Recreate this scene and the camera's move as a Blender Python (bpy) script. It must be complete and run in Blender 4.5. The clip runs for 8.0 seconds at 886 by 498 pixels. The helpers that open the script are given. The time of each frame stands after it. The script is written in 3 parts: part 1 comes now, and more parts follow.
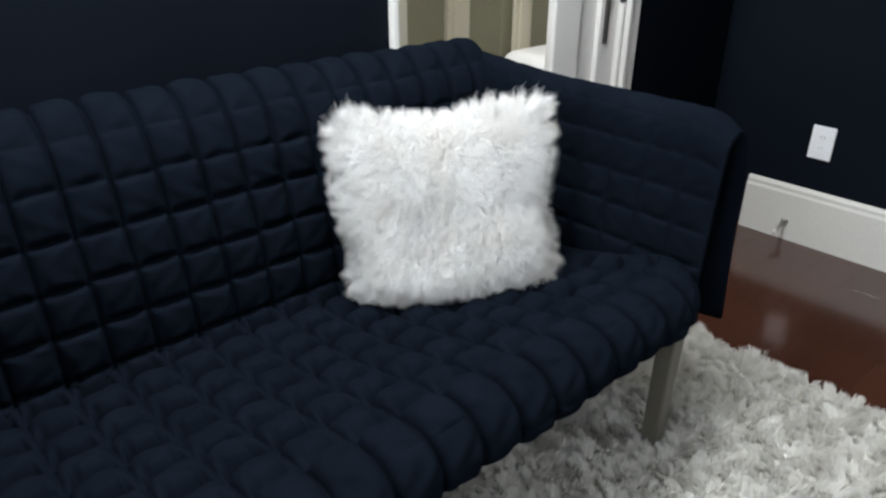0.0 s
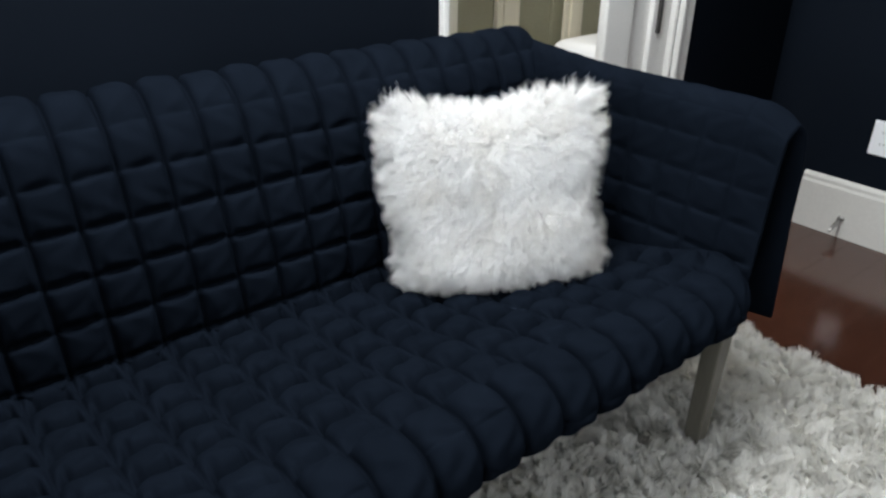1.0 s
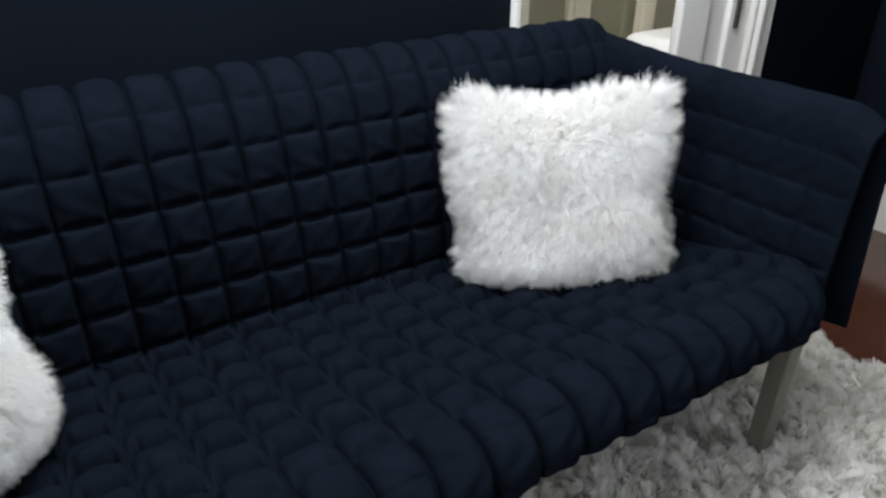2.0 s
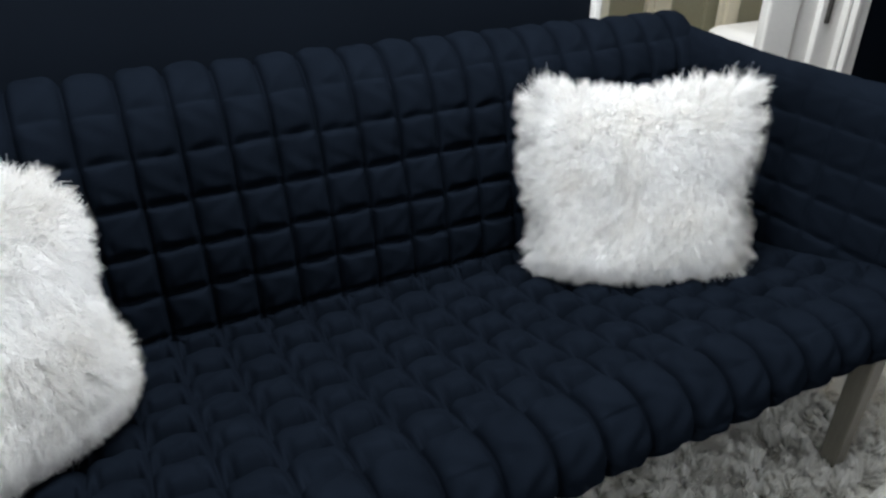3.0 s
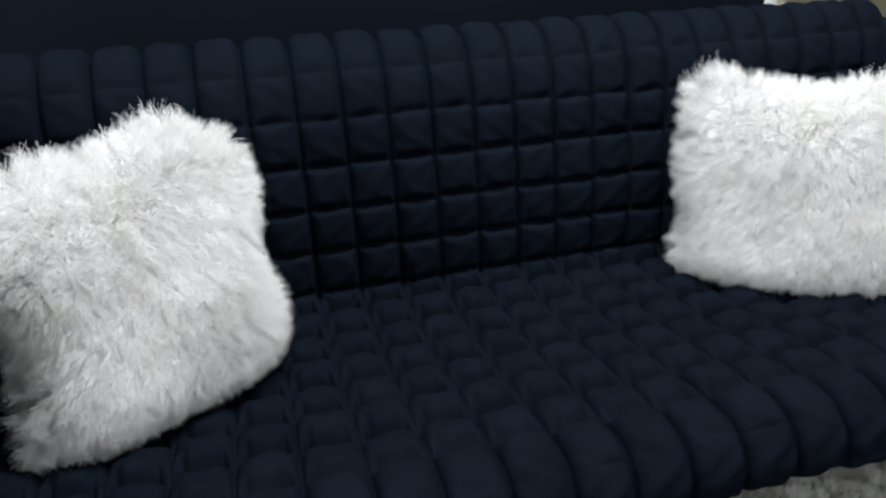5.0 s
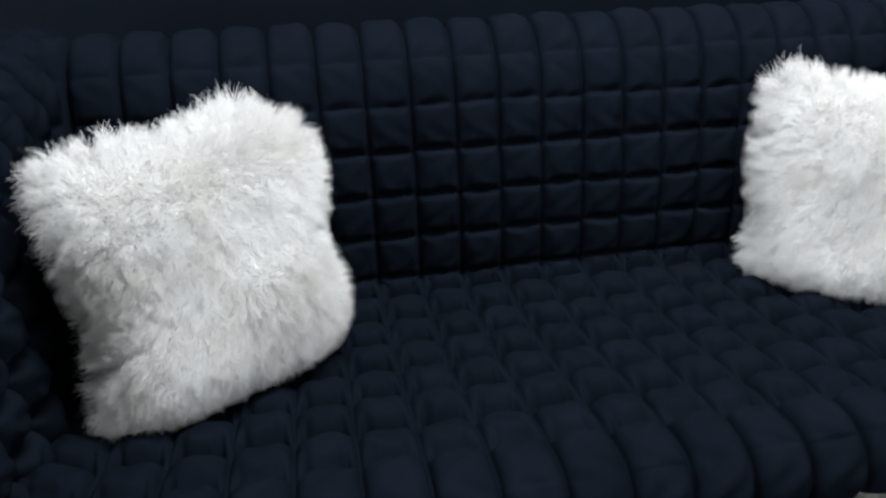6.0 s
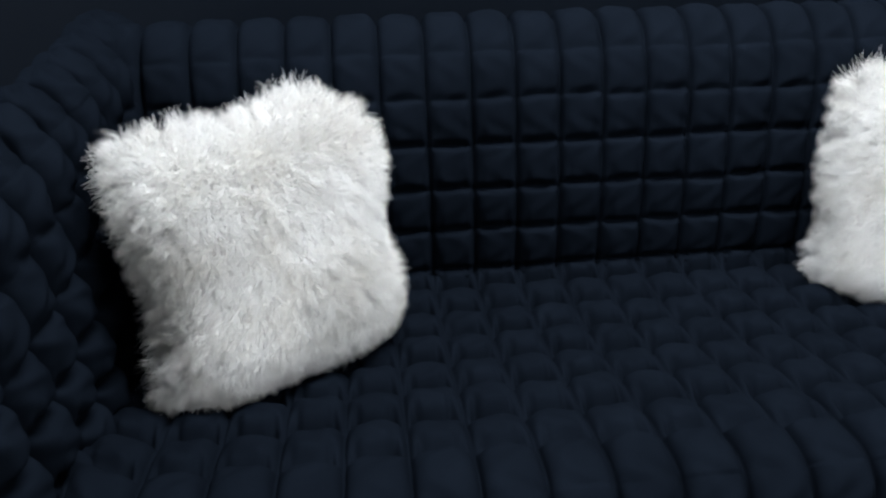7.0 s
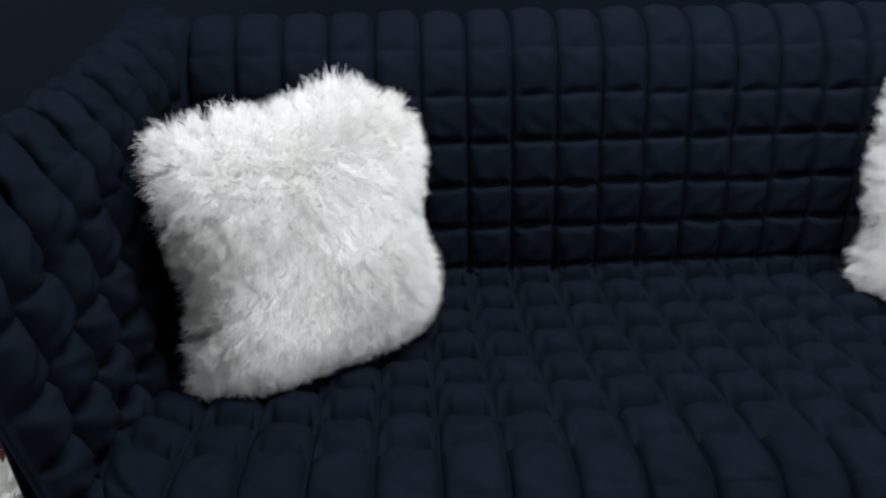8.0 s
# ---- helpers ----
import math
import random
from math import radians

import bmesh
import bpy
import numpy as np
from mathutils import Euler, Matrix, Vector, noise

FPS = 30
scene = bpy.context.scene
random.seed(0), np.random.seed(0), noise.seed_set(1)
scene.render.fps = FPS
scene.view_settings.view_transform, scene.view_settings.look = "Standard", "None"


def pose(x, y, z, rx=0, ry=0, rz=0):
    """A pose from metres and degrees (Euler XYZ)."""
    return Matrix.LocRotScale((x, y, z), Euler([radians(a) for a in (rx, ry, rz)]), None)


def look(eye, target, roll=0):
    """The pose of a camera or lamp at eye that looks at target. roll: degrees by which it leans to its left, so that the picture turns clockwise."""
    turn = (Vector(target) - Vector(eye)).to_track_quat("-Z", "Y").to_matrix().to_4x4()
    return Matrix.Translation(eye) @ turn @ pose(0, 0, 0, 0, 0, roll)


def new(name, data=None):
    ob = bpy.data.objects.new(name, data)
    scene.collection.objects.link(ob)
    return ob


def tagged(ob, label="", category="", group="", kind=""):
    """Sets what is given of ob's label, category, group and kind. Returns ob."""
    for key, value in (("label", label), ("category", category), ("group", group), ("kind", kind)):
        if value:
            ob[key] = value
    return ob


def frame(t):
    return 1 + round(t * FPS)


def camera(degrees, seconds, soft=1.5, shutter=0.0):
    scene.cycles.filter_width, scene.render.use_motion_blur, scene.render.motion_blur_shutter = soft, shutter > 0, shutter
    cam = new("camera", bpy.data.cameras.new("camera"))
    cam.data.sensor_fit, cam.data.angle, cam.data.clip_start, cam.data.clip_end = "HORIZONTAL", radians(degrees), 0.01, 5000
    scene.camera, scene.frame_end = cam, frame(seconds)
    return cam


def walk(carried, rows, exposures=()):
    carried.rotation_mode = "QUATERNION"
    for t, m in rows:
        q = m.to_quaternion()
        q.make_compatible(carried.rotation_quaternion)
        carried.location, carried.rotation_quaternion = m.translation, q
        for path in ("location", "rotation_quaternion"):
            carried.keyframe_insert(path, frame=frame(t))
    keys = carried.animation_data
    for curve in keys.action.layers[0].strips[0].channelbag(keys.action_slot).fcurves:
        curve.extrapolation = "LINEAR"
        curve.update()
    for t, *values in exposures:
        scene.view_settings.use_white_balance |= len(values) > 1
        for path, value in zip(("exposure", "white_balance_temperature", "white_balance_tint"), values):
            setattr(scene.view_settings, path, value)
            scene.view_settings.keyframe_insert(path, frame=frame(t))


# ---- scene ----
cam = camera(64.2, 8.0, soft=2.5)
PATH = [
    (0, (-1.293, -1.398, 1.16), (-0.094, -0.066, 0.273), 0.3),
    (0.5, (-1.294, -1.395, 1.16), (-0.139, -0.036, 0.256), 0.2),
    (1, (-1.297, -1.392, 1.16), (-0.197, 0.005, 0.243), 0.2),
    (1.5, (-1.302, -1.387, 1.16), (-0.266, 0.052, 0.234), 0.2),
    (3, (-1.326, -1.372, 1.163), (-0.517, 0.181, 0.196), 0.2),
    (3.5, (-1.336, -1.366, 1.164), (-0.604, 0.215, 0.183), 0.3),
    (4, (-1.345, -1.361, 1.165), (-0.699, 0.247, 0.167), 0.3),
    (4.5, (-1.355, -1.357, 1.166), (-0.793, 0.275, 0.155), 0.3),
    (6, (-1.379, -1.347, 1.166), (-1.046, 0.321, 0.115), 0.1),
    (6.5, (-1.384, -1.346, 1.165), (-1.126, 0.331, 0.106), -0.0),
    (7, (-1.387, -1.346, 1.163), (-1.197, 0.337, 0.099), -0.2),
    (7.5, (-1.388, -1.348, 1.16), (-1.251, 0.34, 0.096), -0.4),
    (8, (-1.386, -1.352, 1.157), (-1.3, 0.341, 0.095), -0.5),
]
walk(cam, [(t, look(eye, target, roll)) for t, eye, target, roll in PATH])

# ---- world and light ----
world = bpy.data.worlds.new("sky")
scene.world = world
world.use_nodes = True
wn = world.node_tree.nodes
sky = wn.new("ShaderNodeTexSky")
sky.sky_type = "NISHITA"
sky.sun_disc = False
sky.sun_elevation, sky.sun_rotation = radians(35), radians(110)
world.node_tree.links.new(sky.outputs[0], wn["Background"].inputs[0])
wn["Background"].inputs[1].default_value = 0.1


def area_lamp(name, eye, target, sx, sy, watts, colour):
    data = bpy.data.lights.new(name, "AREA")
    data.shape, data.size, data.size_y, data.energy, data.color = "RECTANGLE", sx, sy, watts, colour
    ob = new(name, data)
    ob.matrix_world = look(eye, target)
    return ob


WINDOW_Y0, WINDOW_Y1, WINDOW_Z0, WINDOW_Z1 = -2.3, -0.5, 0.6, 2.4
area_lamp("west_window_light", (-3.76, (WINDOW_Y0 + WINDOW_Y1) / 2, 1.5), (-0.6, -0.8, 0.7), 1.7, 1.7, 76, (0.90, 0.95, 1.0))
area_lamp("east_window_light", (1.40, -2.65, 1.5), (-0.8, -2.0, 0.5), 1.2, 1.7, 36, (0.90, 0.95, 1.0))
# assumed overhead lamp, never in view, added to light the sofa from above
area_lamp("assumed_panel_light", (-0.75, -0.40, 2.63), (-0.75, -0.40, 0), 1.1, 0.7, 90, (0.92, 0.96, 1.0))
# added fill for the hall; its real light source is unknown
area_lamp("hall_fill_light", (0.7, 0.72, 2.62), (0.7, 0.72, 0), 0.5, 0.4, 22, (1.0, 0.95, 0.84))


# ---- materials ----
def material(name, colour, rough=0.6, metal=0.0, tint=0.25, scale=8.0, fine=120.0, bump=0.15, depth=0.002, sheen=0.0, spec=0.5,
             per_object=0.0, coat=0.0, stretch=(1, 1, 1)):
    """A procedural surface: two scales of noise in colour and roughness, fine relief."""
    mat = bpy.data.materials.new(name)
    mat.use_nodes = True
    nt = mat.node_tree
    bsdf = nt.nodes["Principled BSDF"]
    link = nt.links.new
    co = nt.nodes.new("ShaderNodeTexCoord")
    mp = nt.nodes.new("ShaderNodeMapping")
    mp.inputs["Scale"].default_value = stretch
    link(co.outputs["Object"], mp.inputs[0])
    big = nt.nodes.new("ShaderNodeTexNoise")
    big.inputs["Scale"].default_value, big.inputs["Detail"].default_value = scale, 4
    small = nt.nodes.new("ShaderNodeTexNoise")
    small.inputs["Scale"].default_value, small.inputs["Detail"].default_value = fine, 3
    link(mp.outputs[0], big.inputs["Vector"])
    link(mp.outputs[0], small.inputs["Vector"])
    both = nt.nodes.new("ShaderNodeMath")
    both.operation = "ADD"
    link(big.outputs[0], both.inputs[0])
    link(small.outputs[0], both.inputs[1])
    last = both.outputs[0]
    if per_object:
        info = nt.nodes.new("ShaderNodeObjectInfo")
        more = nt.nodes.new("ShaderNodeMath")
        more.operation = "MULTIPLY_ADD"
        link(info.outputs["Random"], more.inputs[0])
        more.inputs[1].default_value = per_object
        link(last, more.inputs[2])
        last = more.outputs[0]
    ramp = nt.nodes.new("ShaderNodeMapRange")
    ramp.inputs["From Min"].default_value, ramp.inputs["From Max"].default_value = 0.6, 1.4 + per_object
    ramp.inputs["To Min"].default_value, ramp.inputs["To Max"].default_value = 1 - tint, 1 + tint
    link(last, ramp.inputs["Value"])
    mul = nt.nodes.new("ShaderNodeVectorMath")
    mul.operation = "SCALE"
    mul.inputs[0].default_value = colour
    link(ramp.outputs[0], mul.inputs["Scale"])
    link(mul.outputs[0], bsdf.inputs["Base Color"])
    rr = nt.nodes.new("ShaderNodeMapRange")
    rr.inputs["To Min"].default_value, rr.inputs["To Max"].default_value = max(rough - 0.08, 0.02), min(rough + 0.08, 1)
    link(big.outputs[0], rr.inputs["Value"])
    link(rr.outputs[0], bsdf.inputs["Roughness"])
    bp = nt.nodes.new("ShaderNodeBump")
    bp.inputs["Strength"].default_value, bp.inputs["Distance"].default_value = bump, depth
    link(small.outputs[0], bp.inputs["Height"])
    link(bp.outputs[0], bsdf.inputs["Normal"])
    bsdf.inputs["Metallic"].default_value = metal
    bsdf.inputs["Specular IOR Level"].default_value = spec
    bsdf.inputs["Sheen Weight"].default_value = sheen
    bsdf.inputs["Sheen Roughness"].default_value = 0.75
    bsdf.inputs["Sheen Tint"].default_value = (0.75, 0.88, 1.0, 1)
    bsdf.inputs["Coat Weight"].default_value = coat
    bsdf.inputs["Coat Roughness"].default_value = 0.08
    return mat


def fur_material(name, root, tip, rough, lit, low, high):
    """Fibres: colour varies from tuft to tuft, light passes through in part."""
    mat = bpy.data.materials.new(name)
    mat.use_nodes = True
    nt = mat.node_tree
    link = nt.links.new
    bsdf = nt.nodes["Principled BSDF"]
    out = nt.nodes["Material Output"]
    geo = nt.nodes.new("ShaderNodeNewGeometry")
    co = nt.nodes.new("ShaderNodeTexCoord")
    big = nt.nodes.new("ShaderNodeTexNoise")
    big.inputs["Scale"].default_value, big.inputs["Detail"].default_value = 9, 3
    link(co.outputs["Object"], big.inputs["Vector"])
    add = nt.nodes.new("ShaderNodeMath")
    add.operation = "MULTIPLY_ADD"
    link(geo.outputs["Random Per Island"], add.inputs[0])
    add.inputs[1].default_value = 0.35
    link(big.outputs[0], add.inputs[2])
    rng = nt.nodes.new("ShaderNodeMapRange")
    rng.inputs["From Min"].default_value, rng.inputs["From Max"].default_value = low, high
    link(add.outputs[0], rng.inputs["Value"])
    mix = nt.nodes.new("ShaderNodeMix")
    mix.data_type = "RGBA"
    link(rng.outputs[0], mix.inputs[0])
    mix.inputs[6].default_value, mix.inputs[7].default_value = (*root, 1), (*tip, 1)
    link(mix.outputs[2], bsdf.inputs["Base Color"])
    bsdf.inputs["Roughness"].default_value = rough
    bsdf.inputs["Specular IOR Level"].default_value = 0.3
    trans = nt.nodes.new("ShaderNodeBsdfTranslucent")
    link(mix.outputs[2], trans.inputs["Color"])
    ms = nt.nodes.new("ShaderNodeMixShader")
    ms.inputs[0].default_value = lit
    link(bsdf.outputs[0], ms.inputs[1])
    link(trans.outputs[0], ms.inputs[2])
    link(ms.outputs[0], out.inputs[0])
    return mat


NAVY_PAINT = material("navy wall paint", (0.0037, 0.0060, 0.0102), 0.7, tint=0.12, scale=2.5, fine=220, bump=0.12, depth=0.001, spec=0.06)
WHITE_PAINT = material("white gloss paint", (0.80, 0.785, 0.75), 0.35, tint=0.04, scale=3, fine=90, bump=0.05, depth=0.001)
# the white paint darkened, to offset the west window's light on the boards
BOARD_PAINT = material("dimmed white baseboard paint", (0.62, 0.605, 0.565), 0.4, tint=0.05, scale=3, fine=90, bump=0.05, depth=0.001)
CEILING_PAINT = material("white ceiling paint", (0.75, 0.75, 0.74), 0.8, tint=0.03, scale=2)
BEIGE_PAINT = material("olive beige paint", (0.25, 0.24, 0.165), 0.6, tint=0.12, scale=1.5)
CREAM_PAINT = material("cream trim paint", (0.62, 0.58, 0.46), 0.45, tint=0.05, scale=3)
FABRIC = material("navy wool felt", (0.0046, 0.0067, 0.0107), 0.9, tint=0.25, scale=14, fine=420, bump=0.35, depth=0.0012, spec=0.0)
LINING = material("black lining cloth", (0.006, 0.006, 0.008), 0.9, tint=0.2, fine=300, bump=0.2)
LEG_WOOD = material("grey stained beech", (0.085, 0.078, 0.062), 0.45, tint=0.22, scale=6, fine=60, bump=0.2, depth=0.001, stretch=(6, 6, 0.6))
METAL = material("satin steel", (0.55, 0.54, 0.52), 0.3, metal=1.0, tint=0.08)
DARK_METAL = material("dark bronze metal", (0.09, 0.085, 0.08), 0.4, metal=0.8, tint=0.1)
PLASTIC = material("white plastic", (0.82, 0.83, 0.85), 0.35, tint=0.02)
SLOT = material("grey slot", (0.22, 0.22, 0.22), 0.6)
RUBBER = material("white rubber", (0.6, 0.58, 0.54), 0.6)
FLOOR_WOOD = material("dark cherry wood", (0.046, 0.0165, 0.0095), 0.17, tint=0.4, scale=3, fine=34, bump=0.06, depth=0.001, per_object=0.7,
                      stretch=(14, 1, 1), coat=0.2)
SUBFLOOR = material("subfloor", (0.02, 0.012, 0.01), 0.8)
RUG_BACK = material("rug backing", (0.55, 0.54, 0.50), 0.9, tint=0.2)
FUR = fur_material("white lambswool", (0.90, 0.88, 0.84), (0.98, 0.98, 0.975), 0.6, 0.66, 0.20, 0.75)
SKIN = material("white sheepskin", (0.90, 0.885, 0.86), 0.9, tint=0.04)
PILE = fur_material("silver beige pile", (0.72, 0.705, 0.66), (0.86, 0.85, 0.82), 0.5, 0.55, 0.25, 1.0)


# ---- building helpers ----
def part(name, bm, mat, parent=None, label="", smooth=False):
    me = bpy.data.meshes.new(name)
    bm.to_mesh(me)
    bm.free()
    if smooth:
        me.shade_smooth()
    me.materials.append(mat)
    ob = new(name, me)
    ob.parent = parent
    if label:
        tagged(ob, label)
    return ob


def mesh_part(name, verts, faces, mat, parent=None, label="", smooth=True):
    me = bpy.data.meshes.new(name)
    me.from_pydata(verts, [], faces)
    if smooth:
        me.shade_smooth()
    me.materials.append(mat)
    ob = new(name, me)
    ob.parent = parent
    if label:
        tagged(ob, label)
    return ob


def box(x0, x1, y0, y1, z0, z1, bevel=0.0, segments=2):
    bm = bmesh.new()
    bmesh.ops.create_cube(bm, size=1)
    for v in bm.verts:
        v.co = ((x0 + x1) / 2 + v.co.x * (x1 - x0), (y0 + y1) / 2 + v.co.y * (y1 - y0), (z0 + z1) / 2 + v.co.z * (z1 - z0))
    if bevel:
        bmesh.ops.bevel(bm, geom=bm.edges[:], offset=bevel, segments=segments, affect="EDGES", profile=0.5)
    return bm


def merged(*bms):
    out = bmesh.new()
    for b in bms:
        me = bpy.data.meshes.new("tmp")
        b.to_mesh(me)
        b.free()
        out.from_mesh(me)
        bpy.data.meshes.remove(me)
    return out


def empty(name, label, category, group=""):
    return tagged(new(name), label, category, group)


def structure(ob, label, category):
    return tagged(ob, label, category, kind="structure")


def spline(points, per, closed=False):
    """Catmull-Rom through the points: per: the steps along a span, from 0; plus the last point."""
    p = np.array(points, float)
    ext = np.vstack([2 * p[0] - p[1], p, 2 * p[-1] - p[-2]])
    u = np.asarray(per)[:, None]
    out = []
    for a, b, c, d in zip(ext, ext[1:], ext[2:], ext[3:]):
        out.append(0.5 * (2 * b + (c - a) * u + (2 * a - 5 * b + 4 * c - d) * u**2 + (3 * b - a - 3 * c + d) * u**3))
    return np.vstack([*out, p[-1:]])


# ---- room ----
X0, X1, Y0, Y1, H, T = -3.7, 1.33, -4.5, 0.30, 2.7, 0.12
DOOR_X0, DOOR_X1, DOOR_H = 0.047, 1.20, 2.10
wall_north = structure(part("wall_north", merged(box(X0 - T, DOOR_X0, Y1, Y1 + T, 0, H), box(DOOR_X0, DOOR_X1, Y1, Y1 + T, DOOR_H, H),
                                                box(DOOR_X1, X1 + T, Y1, Y1 + T, 0, H)), NAVY_PAINT),
                       "matt navy painted wall behind the sofa", "wall")
# recess and rounded wall end are assumed, to give the black band by the doorway
NICHE_Y = -0.02
wall_end = bmesh.new()
curve = [(X1 + 0.13 * (1 - math.cos(a)), -0.27 + 0.25 * math.sin(a)) for a in (radians(5 * k) for k in range(19))]
outline = [(X1, -0.60)] + curve + [(X1 + 0.20, NICHE_Y), (X1 + 0.20, -0.60)]
rings = [[wall_end.verts.new((px, py, pz)) for px, py in outline] for pz in (0, H)]
for k in range(len(outline)):
    k2 = (k + 1) % len(outline)
    wall_end.faces.new((rings[0][k], rings[0][k2], rings[1][k2], rings[1][k]))
wall_end.faces.new(rings[0][::-1])
wall_end.faces.new(rings[1])
bmesh.ops.recalc_face_normals(wall_end, faces=wall_end.faces[:])
EAST_Y0, EAST_Y1 = -3.3, -2.0
wall_east = structure(part("wall_east", merged(wall_end, box(X1, X1 + T, EAST_Y1, -0.60, 0, H), box(X1, X1 + T, Y0, EAST_Y0, 0, H),
                                              box(X1, X1 + T, EAST_Y0, EAST_Y1, 0, WINDOW_Z0), box(X1, X1 + T, EAST_Y0, EAST_Y1, WINDOW_Z1, H)), NAVY_PAINT),
                      "matt navy wall with a white outlet and rounded end", "wall")
wall_niche = structure(part("wall_niche", merged(box(X1 + 0.9, X1 + 1.0, -0.7, Y1 + T, 0, H), box(X1 + 0.20, X1 + 0.9, -0.7, -0.6, 0, H), box(X1 + T, X1 + 1.0, Y1, Y1 + T, 0, H)), NAVY_PAINT),
                       "navy walls of an assumed recess beside the doorway", "wall")
wall_west = structure(part("wall_west", merged(box(X0 - T, X0, WINDOW_Y1, Y1, 0, H), box(X0 - T, X0, Y0, WINDOW_Y0, 0, H), box(X0 - T, X0, WINDOW_Y0, WINDOW_Y1, 0, WINDOW_Z0),
                                              box(X0 - T, X0, WINDOW_Y0, WINDOW_Y1, WINDOW_Z1, H)), NAVY_PAINT), "matt navy painted side wall with a window", "wall")
wall_south = structure(part("wall_south", box(X0 - T, X1 + T, Y0 - T, Y0, 0, H), NAVY_PAINT), "matt navy painted front wall", "wall")
ceiling = structure(part("ceiling", box(X0 - T, X1 + 1.0, Y0 - T, Y1 + T, H, H + 0.1), CEILING_PAINT), "plain white painted ceiling", "ceiling")

# baseboards: tall, with a stepped and rounded top edge
BASE_H = 0.213


def baseboard_run(name, length):
    prof = [(0, 0), (0.018, 0), (0.018, BASE_H - 0.035), (0.014, BASE_H - 0.025), (0.014, BASE_H - 0.012), (0.009, BASE_H - 0.003), (0.004, BASE_H), (0, BASE_H)]
    verts = [(-d, s, z) for s in (0, length) for d, z in prof]
    n = len(prof)
    faces = [(i, (i + 1) % n, n + (i + 1) % n, n + i) for i in range(n)] + [tuple(range(n))[::-1], tuple(range(n, 2 * n))]
    return mesh_part(name, verts, faces, BOARD_PAINT, smooth=False)


baseboard = structure(baseboard_run("baseboard", -0.27 - Y0), "tall white painted baseboard along the navy wall", "baseboard")
baseboard.matrix_world = pose(X1, Y0, 0)
back_board = structure(baseboard_run("baseboard", -0.02 - X0), "tall white painted baseboard behind the sofa", "baseboard")
back_board.matrix_world = pose(-0.02, Y1, 0, 0, 0, 90)

# windows out of view, that let the daylight in
for wname, m, w in (("window_1", pose(X1, (EAST_Y0 + EAST_Y1) / 2, 0, 0, 0, 90), EAST_Y1 - EAST_Y0),
                    ("window_2", pose(X0, (WINDOW_Y0 + WINDOW_Y1) / 2, 0, 0, 0, -90), WINDOW_Y1 - WINDOW_Y0)):
    win = structure(new(wname), "white framed window letting in daylight", "window")
    win.matrix_world = m
    for a, b, c, d in ((-w / 2, w / 2, WINDOW_Z0, WINDOW_Z0 + 0.05), (-w / 2, w / 2, WINDOW_Z1 - 0.05, WINDOW_Z1), (-w / 2, -w / 2 + 0.05, WINDOW_Z0 + 0.05, WINDOW_Z1 - 0.05),
                       (w / 2 - 0.05, w / 2, WINDOW_Z0 + 0.05, WINDOW_Z1 - 0.05)):
        part("window_frame", box(a, b, -0.05, 0.0, c, d, 0.004), WHITE_PAINT, win)

# ---- doorway and hall beyond it ----
def casing_piece(x0, x1, z0, z1):
    return merged(box(x0, x1, Y1 - 0.016, Y1 - 0.001, z0, z1, 0.004), box(x0, x0 + 0.022, Y1 - 0.026, Y1 - 0.015, z0, z1, 0.004))


door_frame = structure(new("door_frame"), "white painted casing round the hall doorway", "door frame")
part("casing", casing_piece(0.015, 0.047, 0, DOOR_H + 0.085), WHITE_PAINT, door_frame)
part("casing", casing_piece(DOOR_X1, 1.285, 0, DOOR_H + 0.085), WHITE_PAINT, door_frame)
part("casing", casing_piece(0.047, DOOR_X1, DOOR_H, DOOR_H + 0.085), WHITE_PAINT, door_frame)
# left jamb in cream: the shade on it is put into its colour
part("jamb", merged(box(0.047, 0.075, Y1 + 0.004, Y1 + T, 0, DOOR_H, 0.003), box(0.075, 0.092, Y1 + 0.03, Y1 + T, 0, DOOR_H, 0.003), box(0.092, 0.130, Y1 + 0.05, Y1 + T, 0, DOOR_H, 0.003)),
     CREAM_PAINT, door_frame)
part("jamb", box(DOOR_X1 - 0.015, DOOR_X1, Y1, Y1 + T, 0, DOOR_H), WHITE_PAINT, door_frame)

door = structure(new("door_1"), "white painted door leaf with a dark pull handle", "door")
part("stile", box(0.795, 0.955, Y1 + 0.02, Y1 + 0.06, 0.01, DOOR_H - 0.01, 0.012, 3), WHITE_PAINT, door)
part("panel", box(0.95, 1.075, Y1 + 0.04, Y1 + 0.055, 0.01, DOOR_H - 0.01, 0.003), WHITE_PAINT, door)
part("stile", box(1.07, 1.183, Y1 + 0.02, Y1 + 0.06, 0.01, DOOR_H - 0.01, 0.006), WHITE_PAINT, door)
part("handle", merged(box(1.092, 1.108, Y1 + 0.004, Y1 + 0.019, 0.650, 0.98, 0.004), box(1.175, 1.198, Y1 - 0.005, Y1 + 0.012, 0.80, 0.86, 0.004)),
     DARK_METAL, door, "dark bronze pull plate")

